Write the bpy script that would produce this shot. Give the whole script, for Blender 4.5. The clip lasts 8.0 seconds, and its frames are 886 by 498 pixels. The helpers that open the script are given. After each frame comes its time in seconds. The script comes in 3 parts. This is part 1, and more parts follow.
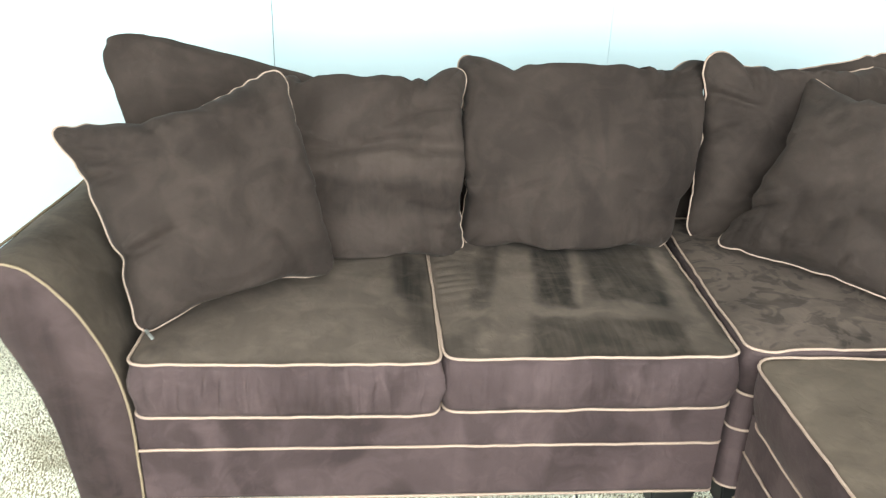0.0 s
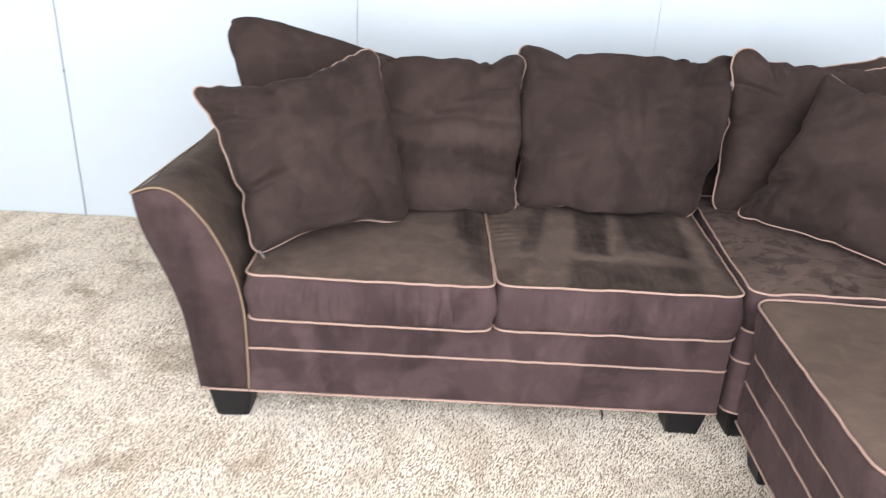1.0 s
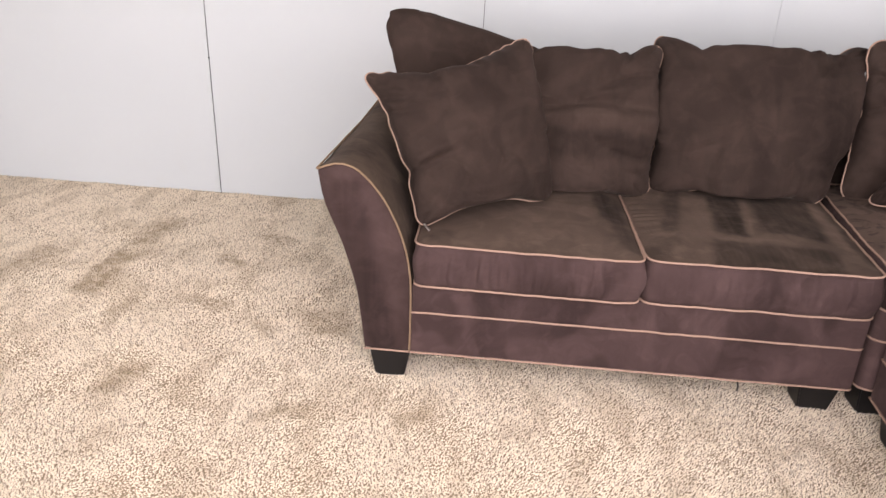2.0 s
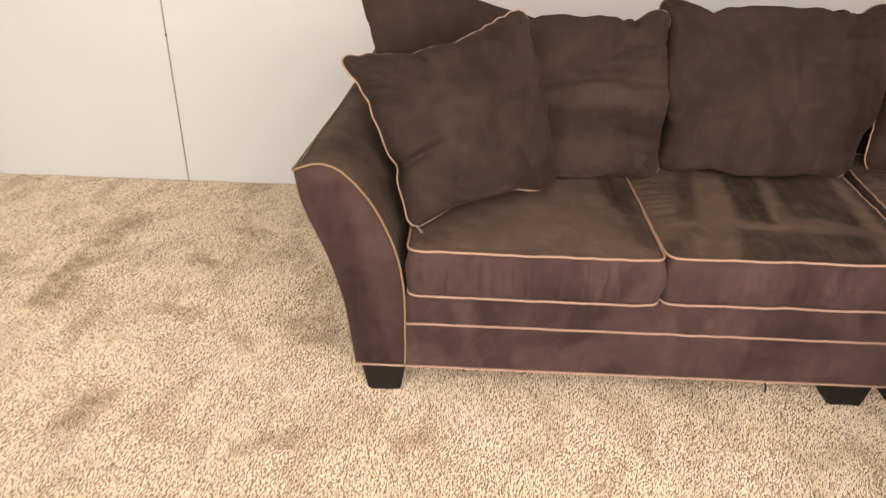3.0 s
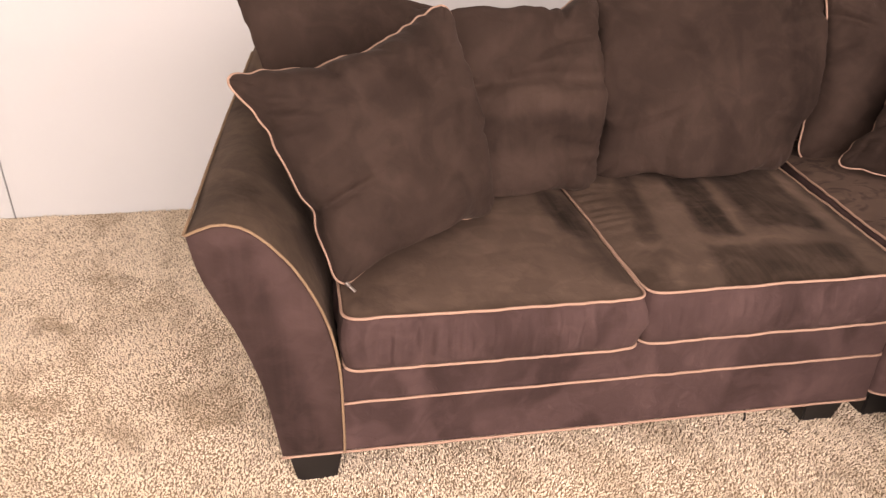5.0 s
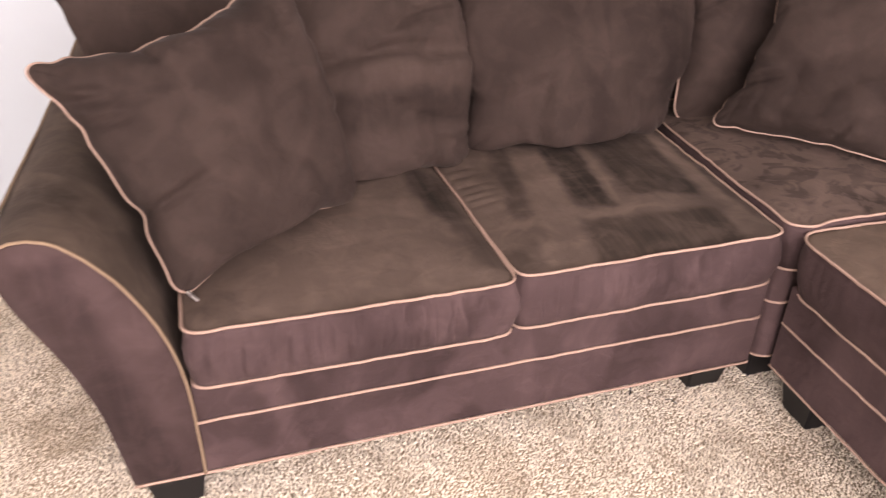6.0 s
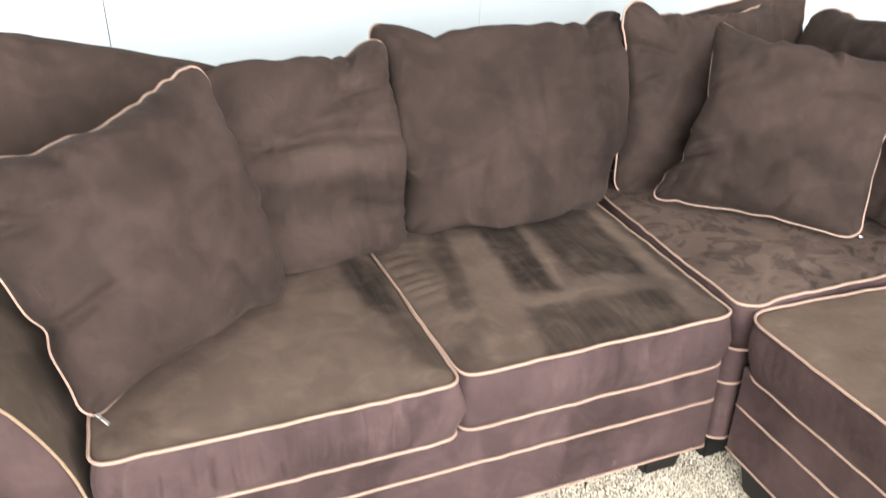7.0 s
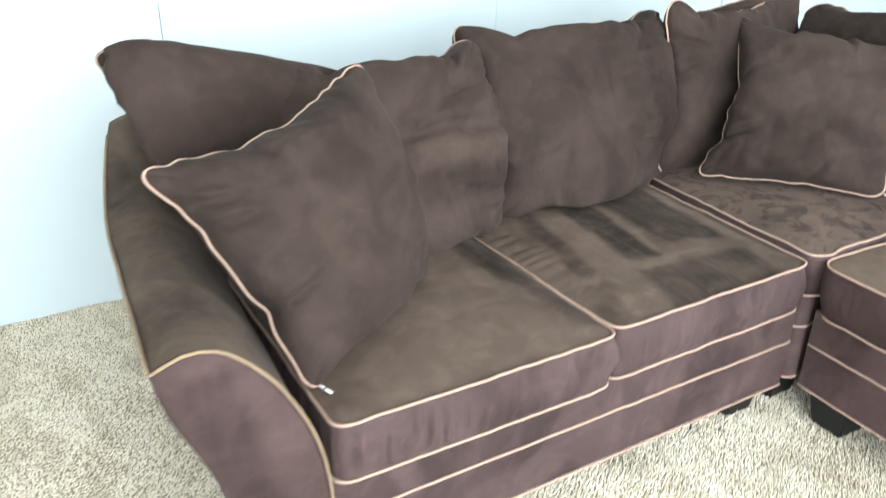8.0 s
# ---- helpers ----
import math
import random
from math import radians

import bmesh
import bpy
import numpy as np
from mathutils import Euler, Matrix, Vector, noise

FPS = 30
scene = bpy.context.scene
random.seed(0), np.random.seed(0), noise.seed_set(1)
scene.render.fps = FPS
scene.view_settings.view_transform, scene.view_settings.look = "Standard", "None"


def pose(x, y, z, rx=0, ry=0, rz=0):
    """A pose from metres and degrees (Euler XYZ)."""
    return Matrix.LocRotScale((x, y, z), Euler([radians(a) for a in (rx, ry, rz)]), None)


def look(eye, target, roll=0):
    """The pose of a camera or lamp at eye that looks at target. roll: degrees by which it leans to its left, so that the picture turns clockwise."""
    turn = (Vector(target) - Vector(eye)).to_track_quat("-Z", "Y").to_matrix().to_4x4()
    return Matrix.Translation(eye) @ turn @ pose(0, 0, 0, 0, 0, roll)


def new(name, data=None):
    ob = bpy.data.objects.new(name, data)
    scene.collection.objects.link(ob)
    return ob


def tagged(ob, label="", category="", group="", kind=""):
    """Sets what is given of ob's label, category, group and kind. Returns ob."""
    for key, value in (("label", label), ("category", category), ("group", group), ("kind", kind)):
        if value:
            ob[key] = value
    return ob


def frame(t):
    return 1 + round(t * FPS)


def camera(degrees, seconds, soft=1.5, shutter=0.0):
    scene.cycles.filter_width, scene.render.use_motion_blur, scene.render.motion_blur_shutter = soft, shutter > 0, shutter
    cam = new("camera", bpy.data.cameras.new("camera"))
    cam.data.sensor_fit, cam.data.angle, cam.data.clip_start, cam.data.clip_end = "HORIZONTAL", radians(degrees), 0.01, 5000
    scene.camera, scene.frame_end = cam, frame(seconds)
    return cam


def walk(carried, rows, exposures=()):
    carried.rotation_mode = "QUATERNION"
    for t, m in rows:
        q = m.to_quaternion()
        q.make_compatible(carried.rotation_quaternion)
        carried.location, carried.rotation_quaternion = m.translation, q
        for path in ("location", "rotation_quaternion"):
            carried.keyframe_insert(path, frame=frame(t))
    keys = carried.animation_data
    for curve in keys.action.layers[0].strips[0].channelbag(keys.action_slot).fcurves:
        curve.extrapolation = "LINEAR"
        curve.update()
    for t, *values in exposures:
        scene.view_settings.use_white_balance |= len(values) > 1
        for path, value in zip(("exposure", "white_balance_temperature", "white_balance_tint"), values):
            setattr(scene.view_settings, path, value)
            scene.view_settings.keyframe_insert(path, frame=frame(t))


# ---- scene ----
cam = camera(60.0, 8.0, soft=1.2, shutter=0.4)
PATH = [
    (0, (0.503, -1.344, 1.253), (0.654, 0.497, 0.485), 2.5),
    (0.5, (0.476, -1.512, 1.254), (0.599, 0.336, 0.499), 3.0),
    (1, (0.46, -1.735, 1.248), (0.486, 0.116, 0.492), 3.8),
    (1.5, (0.377, -1.888, 1.257), (0.285, -0.038, 0.504), 4.1),
    (1.7, (0.295, -1.92, 1.253), (0.179, -0.072, 0.497), 4.0),
    (2.8, (0.131, -1.753, 1.266), (0.055, 0.036, 0.375), 1.9),
    (3, (0.139, -1.661, 1.269), (0.083, 0.13, 0.383), 1.9),
    (3.5, (0.111, -1.518, 1.264), (0.107, 0.278, 0.384), 2.5),
    (4, (0.012, -1.393, 1.26), (0.131, 0.401, 0.382), 2.3),
    (4.2, (-0.028, -1.352, 1.26), (0.143, 0.435, 0.379), 1.9),
    (5.3, (-0.05, -1.232, 1.258), (0.341, 0.481, 0.302), 2.2),
    (5.5, (-0.013, -1.218, 1.26), (0.414, 0.481, 0.296), 1.9),
    (6, (0.098, -1.153, 1.248), (0.63, 0.488, 0.236), 1.6),
    (6.5, (0.191, -1.105, 1.245), (0.818, 0.507, 0.242), 1.0),
    (7, (0.157, -1.05, 1.278), (0.833, 0.61, 0.392), 1.4),
    (7.5, (-0.056, -1.008, 1.29), (0.72, 0.647, 0.478), 1.4),
    (8, (-0.37, -0.992, 1.265), (0.549, 0.569, 0.416), 1.1),
]
# exposure and white balance drift of the clip's camera
EXPO = [(0.0, 0.92, 5850, -10), (0.5, 0.62, 5900, -2), (1.0, 0.4, 6100, 14), (1.5, -0.02, 6300, 25), (3.0, -0.05, 8700, 24), (3.5, -0.02, 8800, 24), (4.0, 0.08, 8700, 25),
        (5.5, 0.26, 8500, 37), (6.0, 0.45, 7200, 30), (6.5, 0.98, 6500, 24), (7.0, 1.12, 6500, 9), (7.5, 1.1, 6350, -6), (8.0, 1.0, 5900, -1)]
LEVEL = pose(0, 0, 0, 0, 0.45, 0)
walk(cam, [(t, LEVEL @ look(eye, target, roll)) for t, eye, target, roll in PATH], EXPO)

# ---------------------------------------------------------------- light
world = bpy.data.worlds.new("sky")
scene.world = world
world.use_nodes = True
wn = world.node_tree.nodes
sky = wn.new("ShaderNodeTexSky")
sky.sky_type, sky.sun_disc, sky.sun_elevation, sky.sun_rotation = "NISHITA", False, radians(48), radians(150)
world.node_tree.links.new(sky.outputs[0], wn["Background"].inputs[0])
wn["Background"].inputs[1].default_value = 0.1


def lamp(name, kind, m, energy, colour, **more):
    data = bpy.data.lights.new(name, kind)
    data.energy, data.color = energy, colour
    if kind == "AREA":
        data.shape, data.size, data.size_y = "RECTANGLE", more["w"], more["h"]
    else:
        data.angle = radians(more["angle"])
    ob = new(name, data)
    ob.matrix_world = m
    return ob


X0, X1, Y0, Y1, H = -3.5, 4.2, -2.7, 1.517, 2.75

lamp("sun", "SUN", look((2, 6, 8), (0, 0, 0)), 1.0, (1.0, 0.95, 0.88), angle=10)
lamp("window_daylight_south", "AREA", look((0.9, Y0 - 0.03, 1.46), (0.9, Y0 + 1.0, 1.16)), 210, (0.97, 0.98, 1.0), w=4.4, h=2.2)
lamp("window_daylight_west", "AREA", look((X0 - 0.03, -1.55, 1.4), (X0 + 1, -1.35, 0.9)), 60, (0.97, 0.99, 1.0), w=2.0, h=1.4)


# ---------------------------------------------------------------- materials
def material(name):
    m = bpy.data.materials.new(name)
    m.use_nodes = True
    return m, m.node_tree.nodes, m.node_tree.links, m.node_tree.nodes["Principled BSDF"]


def noise_node(n, l, vec, scale, detail=3.0, rough=0.5, distortion=0.0):
    t = n.new("ShaderNodeTexNoise")
    t.inputs["Scale"].default_value, t.inputs["Detail"].default_value = scale, detail
    t.inputs["Roughness"].default_value, t.inputs["Distortion"].default_value = rough, distortion
    l.new(vec, t.inputs["Vector"])
    return t.outputs["Fac"]


def stretched(n, l, vec, scale, turn=(0, 0, 0)):
    m = n.new("ShaderNodeMapping")
    m.inputs["Scale"].default_value = scale
    m.inputs["Rotation"].default_value = [radians(a) for a in turn]
    l.new(vec, m.inputs["Vector"])
    return m.outputs[0]


def remap(n, l, fac, a, b, lo=0.0, hi=1.0):
    r = n.new("ShaderNodeMapRange")
    r.interpolation_type = "SMOOTHSTEP"
    for i, v in ((1, a), (2, b), (3, lo), (4, hi)):
        r.inputs[i].default_value = v
    l.new(fac, r.inputs[0])
    return r.outputs[0]


def maths(n, l, op, a, b):
    x = n.new("ShaderNodeMath")
    x.operation = op
    for i, v in enumerate((a, b)):
        if isinstance(v, (int, float)):
            x.inputs[i].default_value = v
        else:
            l.new(v, x.inputs[i])
    return x.outputs[0]


def mixed(n, l, fac, a, b):
    x = n.new("ShaderNodeMix")
    x.data_type = "RGBA"
    for sock, v in ((x.inputs[0], fac), (x.inputs[6], a), (x.inputs[7], b)):
        if isinstance(v, bpy.types.NodeSocket):
            l.new(v, sock)
        elif isinstance(v, (int, float)):
            sock.default_value = v
        else:
            sock.default_value = (*v, 1)
    return x.outputs[2]


def bumped(n, l, bsdf, height, strength, distance):
    b = n.new("ShaderNodeBump")
    b.inputs["Strength"].default_value, b.inputs["Distance"].default_value = strength, distance
    l.new(height, b.inputs["Height"])
    l.new(b.outputs[0], bsdf.inputs["Normal"])


def coords(n):
    return n.new("ShaderNodeTexCoord").outputs["Object"]


def stroke(n, l, co, cx, cy, hw, hl, turn, tone, fade=0.017):
    """A band of nap brushed the other way: centre, half width, half length, turn in degrees, lighter (+) or darker (-)."""
    m = n.new("ShaderNodeMapping")
    m.vector_type = "TEXTURE"
    m.inputs["Location"].default_value, m.inputs["Scale"].default_value = (cx, cy, 0), (hw, hl, 1)
    m.inputs["Rotation"].default_value = (0, 0, radians(turn))
    l.new(co, m.inputs["Vector"])
    sep = n.new("ShaderNodeSeparateXYZ")
    l.new(m.outputs[0], sep.inputs[0])
    sides = []
    for i, half in ((0, hw), (1, hl)):
        e = min(0.6, fade / half)
        sides.append(remap(n, l, maths(n, l, "ABSOLUTE", sep.outputs[i], 0), 1 - e, 1 + e, 1.0, 0.0))
    return maths(n, l, "MULTIPLY", maths(n, l, "MULTIPLY", sides[0], sides[1]), tone)


def suede(name, dark, light, soft, swipe, creases, relief, level=0.0, crush=0.0, strokes=(), bands=0.0, wisps=0.0, upright=False):
    """Brushed microfibre: soft nap patches, hand swipes with firm edges, strokes left by a brush, crushed spots and a fine grain."""
    m, n, l, b = material(name)
    co = coords(n)
    info = n.new("ShaderNodeObjectInfo").outputs["Random"]
    move = n.new("ShaderNodeVectorMath")
    move.operation = "ADD"
    l.new(co, move.inputs[0])
    l.new(maths(n, l, "MULTIPLY", info, 7.0), move.inputs[1])
    at = move.outputs[0]
    patch = remap(n, l, noise_node(n, l, at, 2.6, 3, 0.45, 0.5), 0.34, 0.66)
    small = remap(n, l, noise_node(n, l, at, 12, 3, 0.55, 1.3), 0.42, 0.66)
    hand = remap(n, l, noise_node(n, l, stretched(n, l, at, (4.5, 4.5, 2.6), (0, 24, 18)), 1.0, 1.5, 0.45, 0.9), 0.46, 0.55)
    fac = maths(n, l, "ADD", maths(n, l, "MULTIPLY", patch, soft), maths(n, l, "MULTIPLY", small, 0.14))
    fac = maths(n, l, "ADD", fac, maths(n, l, "MULTIPLY", hand, swipe))
    fac = maths(n, l, "ADD", fac, level)
    if wisps:
        wisp = remap(n, l, noise_node(n, l, stretched(n, l, at, (19, 19, 5), (15, 25, 30)), 1.0, 2.5, 0.55, 0.7), 0.46, 0.66)
        gone = remap(n, l, noise_node(n, l, at, 5, 2), 0.4, 0.6)
        fac = maths(n, l, "ADD", fac, maths(n, l, "MULTIPLY", maths(n, l, "MULTIPLY", wisp, gone), wisps))
    if bands:
        band = remap(n, l, noise_node(n, l, stretched(n, l, at, (7, 1.3, 1), (0, 0, 6)), 1.0, 1.5, 0.5, 0.15), 0.46, 0.54)
        fac = maths(n, l, "ADD", fac, maths(n, l, "MULTIPLY", band, bands))
    if crush:
        spot = remap(n, l, noise_node(n, l, at, 11, 2.5, 0.55, 1.8), 0.38, 0.50)
        fac = maths(n, l, "ADD", fac, maths(n, l, "MULTIPLY", spot, crush))
    if strokes:
        flat = co
        if upright:
            split, join = n.new("ShaderNodeSeparateXYZ"), n.new("ShaderNodeCombineXYZ")
            l.new(co, split.inputs[0])
            for i, j in ((0, 0), (2, 1), (1, 2)):
                l.new(split.outputs[i], join.inputs[j])
            flat = join.outputs[0]
        shift = n.new("ShaderNodeTexNoise")
        shift.inputs["Scale"].default_value, shift.inputs["Detail"].default_value = 14, 3
        l.new(stretched(n, l, flat, (1, 0.6, 1)), shift.inputs["Vector"])
        warp = n.new("ShaderNodeVectorMath")
        warp.operation = "MULTIPLY_ADD"
        l.new(shift.outputs["Color"], warp.inputs[0])
        warp.inputs[1].default_value = (0.035, 0.055, 0.0)
        back = n.new("ShaderNodeVectorMath")
        back.operation = "SUBTRACT"
        l.new(flat, back.inputs[0])
        back.inputs[1].default_value = (0.0175, 0.0275, 0.0)
        l.new(back.outputs[0], warp.inputs[2])
        streak = remap(n, l, noise_node(n, l, stretched(n, l, flat, (70, 3, 1), (0, 0, -8)), 1.0, 2, 0.6), 0.3, 0.7, 0.75, 1.1)
        total = None
        for item in strokes:
            one = stroke(n, l, warp.outputs[0], *item)
            total = one if total is None else maths(n, l, "ADD", total, one)
        fac = maths(n, l, "ADD", fac, maths(n, l, "MULTIPLY", total, streak))
    grain = noise_node(n, l, co, 700, 2)
    fac = maths(n, l, "ADD", fac, maths(n, l, "MULTIPLY", maths(n, l, "SUBTRACT", grain, 0.5), 0.08))
    l.new(mixed(n, l, fac, dark, light), b.inputs["Base Color"])
    b.inputs["Roughness"].default_value = 0.88
    b.inputs["Specular IOR Level"].default_value = 0.1
    b.inputs["Sheen Weight"].default_value = 0.04
    b.inputs["Sheen Roughness"].default_value = 0.45
    b.inputs["Sheen Tint"].default_value = (0.8, 0.66, 0.58, 1)
    h = noise_node(n, l, at, 30, 3, 0.55, 0.8)
    h = maths(n, l, "ADD", h, maths(n, l, "MULTIPLY", noise_node(n, l, at, 8, 2, 0.5, 0.6), 1.3))
    for turn_of, size in (((20, 35, 10), (5, 5, 2.2)), ((-15, 10, 60), (6, 6, 2.6))):
        fold = maths(n, l, "ABSOLUTE", maths(n, l, "SUBTRACT", noise_node(n, l, stretched(n, l, at, size, turn_of), 1.0, 1.5, 0.45, 0.5), 0.5), 0)
        fold = remap(n, l, fold, 0.0, 0.035, 1.0, 0.0)
        where = remap(n, l, noise_node(n, l, at, 2.7 + 0.1 * size[0], 1), 0.52, 0.64)
        h = maths(n, l, "SUBTRACT", h, maths(n, l, "MULTIPLY", maths(n, l, "MULTIPLY", fold, where), creases))
    bumped(n, l, b, h, relief, 0.008)
    return m


def plain(name, colour, rough, grain_scale=120, amount=0.12, bump=0.1, specular=0.5, metal=0.0):
    m, n, l, b = material(name)
    co = coords(n)
    f = maths(n, l, "ADD", maths(n, l, "MULTIPLY", noise_node(n, l, co, grain_scale, 3), 0.6), maths(n, l, "MULTIPLY", noise_node(n, l, co, 3, 4), 0.6))
    l.new(mixed(n, l, f, [c * (1 - amount) for c in colour], [min(1, c * (1 + amount)) for c in colour]), b.inputs["Base Color"])
    b.inputs["Roughness"].default_value, b.inputs["Specular IOR Level"].default_value, b.inputs["Metallic"].default_value = rough, specular, metal
    bumped(n, l, b, noise_node(n, l, co, grain_scale, 3), bump, 0.002)
    return m


# nap strokes on the two loveseat cushions: centre x, y, half width, half length, turn, tone
STROKES = [
    (0.760, 0.39, 0.024, 0.21, -11, -0.37), (0.820, 0.31, 0.045, 0.18, -8, 0.17), (0.922, 0.37, 0.046, 0.17, -7, -0.46),
    (0.977, 0.37, 0.014, 0.16, -9, 0.26), (1.105, 0.39, 0.092, 0.18, -9, -0.41), (1.227, 0.36, 0.022, 0.19, -6, 0.26),
    (1.266, 0.34, 0.016, 0.26, -4, -0.22), (0.930, 0.172, 0.080, 0.018, 12, 0.17), (0.985, 0.055, 0.170, 0.085, -5, -0.32),
    (0.667, 0.048, 0.030, 0.045, -17, -0.25), (0.572, 0.37, 0.040, 0.13, 0, -0.41), (0.585, 0.14, 0.026, 0.11, 5, -0.26),
    (0.450, 0.31, 0.080, 0.045, -10, 0.24), (0.065, 0.04, 0.035, 0.040, 5, -0.20),
]
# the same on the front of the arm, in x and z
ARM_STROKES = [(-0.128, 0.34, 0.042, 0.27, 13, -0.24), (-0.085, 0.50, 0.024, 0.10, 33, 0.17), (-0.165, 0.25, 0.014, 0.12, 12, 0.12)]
# and on the fronts of two back pillows, in x and z
PILLOW_STROKES = [(0.46, 0.715, 0.27, 0.036, 0, 0.18), (0.46, 0.630, 0.27, 0.042, -2, -0.20), (0.44, 0.535, 0.20, 0.030, 3, 0.11), (0.62, 0.80, 0.05, 0.06, 12, 0.09),
                  (1.270, 0.72, 0.045, 0.17, 3, -0.17), (0.900, 0.58, 0.120, 0.10, 20, 0.11), (1.10, 0.66, 0.035, 0.12, 8, 0.09), (1.16, 0.52, 0.10, 0.035, -6, 0.11)]
# pillow suede toned darker than seats and panels; the difference in light is in its colour
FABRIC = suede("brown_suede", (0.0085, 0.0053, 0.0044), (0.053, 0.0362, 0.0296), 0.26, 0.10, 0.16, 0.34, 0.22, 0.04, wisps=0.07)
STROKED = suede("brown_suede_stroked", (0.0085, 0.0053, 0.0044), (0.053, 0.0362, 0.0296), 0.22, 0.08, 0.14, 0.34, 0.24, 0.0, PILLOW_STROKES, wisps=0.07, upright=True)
# same suede, purple and brighter on upright panels: light put into the colour
PANEL_LIT = suede("brown_suede_panel_lit", (0.014, 0.0084, 0.0080), (0.097, 0.0620, 0.0600), 0.22, 0.18, 0.12, 0.3, 0.18, wisps=0.08)
# arm front dark purple, arm shell lighter olive: one suede, light by facing painted in
ARM_FRONT_SHADED = suede("brown_suede_arm_front_shaded", (0.012, 0.0070, 0.0066), (0.072, 0.0460, 0.0430), 0.14, 0.12, 0.08, 0.25, 0.34, 0.0, ARM_STROKES, upright=True)
ARM_LIT = suede("brown_suede_arm_lit", (0.013, 0.0090, 0.0068), (0.100, 0.0720, 0.0540), 0.45, 0.18, 0.08, 0.25, 0.08, wisps=0.10)
# seat tops: same suede, olive and lighter as if lit from above, plus nap patterns
SEAT_LIT = suede("brown_suede_brushed_lit", (0.013, 0.0088, 0.0064), (0.116, 0.0820, 0.064), 0.22, 0.08, 0.08, 0.24, 0.36, 0.0, STROKES, wisps=0.12)
SEAT_BANDED = suede("brown_suede_banded", (0.016, 0.0108, 0.0080), (0.106, 0.0745, 0.055), 0.25, 0.10, 0.06, 0.24, 0.20, 0.0, (), 0.40, wisps=0.10)
SEAT_CRUSHED = suede("brown_suede_crushed", (0.012, 0.0082, 0.0066), (0.100, 0.0690, 0.055), 0.25, 0.14, 0.12, 0.32, 0.08, 0.38, wisps=0.10)
# unseen walls, toned darker than the panelled one to hold back bounced light
TAN = plain("unseen_wall_tan", (0.35, 0.33, 0.30), 0.8, 90, 0.05, 0.1, 0.2)
BACKING_SHADE = plain("carpet_backing_shade", (0.30, 0.24, 0.17), 0.95, 200, 0.3, 0.4, 0.0)
PIPE = plain("cream_piping", (0.29, 0.195, 0.150), 0.8, 900, 0.15, 0.3, 0.2)
PIPE_DULL = plain("dull_cream_piping", (0.18, 0.125, 0.08), 0.85, 300, 0.3, 0.3, 0.2)
BLACK = plain("black_painted_wood", (0.006, 0.0055, 0.0055), 0.5, 60, 0.3, 0.1)
METAL = plain("zip_metal", (0.55, 0.52, 0.50), 0.3, 200, 0.1, 0.05, 0.5, 1.0)
CEIL = plain("ceiling_paint", (0.66, 0.66, 0.64), 0.9, 90, 0.03, 0.2, 0.2)
GAP = plain("dark_joint", (0.045, 0.045, 0.05), 0.9, 90, 0.2)
GROUND = plain("dry_grass", (0.12, 0.13, 0.06), 0.95, 8, 0.4)
FRAME = plain("white_vinyl", (0.8, 0.8, 0.8), 0.4, 60, 0.03, 0.02)


def wall_paint():
    m, n, l, b = material("white_wall_panel")
    co = coords(n)
    big = noise_node(n, l, co, 1.3, 4, 0.55)
    smudge = remap(n, l, noise_node(n, l, co, 4.5, 5, 0.6, 0.4), 0.55, 0.8)
    c = mixed(n, l, big, (0.475, 0.525, 0.545), (0.53, 0.575, 0.59))
    c = mixed(n, l, maths(n, l, "MULTIPLY", smudge, 0.25), c, (0.50, 0.53, 0.51))
    l.new(c, b.inputs["Base Color"])
    b.inputs["Roughness"].default_value = 0.55
    b.inputs["Specular IOR Level"].default_value = 0.3
    bumped(n, l, b, noise_node(n, l, co, 140, 3), 0.05, 0.001)
    return m


# trodden marks in the pile: centre x, y, half width, half length, turn, strength
TRODDEN = [(-1.21, 0.58, 0.055, 0.20, -2, 0.81), (-1.19, 0.98, 0.050, 0.17, -8, 0.65), (-0.80, 0.74, 0.040, 0.080, 60, 0.72), (-0.68, 1.00, 0.035, 0.070, 85, 0.55),
           (-0.76, 0.41, 0.032, 0.090, 80, 0.59), (-0.51, 0.255, 0.032, 0.065, 65, 0.55), (-0.31, 0.33, 0.050, 0.10, 30, 0.52), (-1.02, 0.37, 0.035, 0.12, 0, 0.44),
           (-0.83, -0.09, 0.040, 0.08, -12, 0.65), (-0.31, -0.19, 0.035, 0.065, 88, 0.59), (0.02, -0.16, 0.030, 0.070, -76, 0.59), (-1.55, 0.55, 0.060, 0.22, -12, 0.59)]


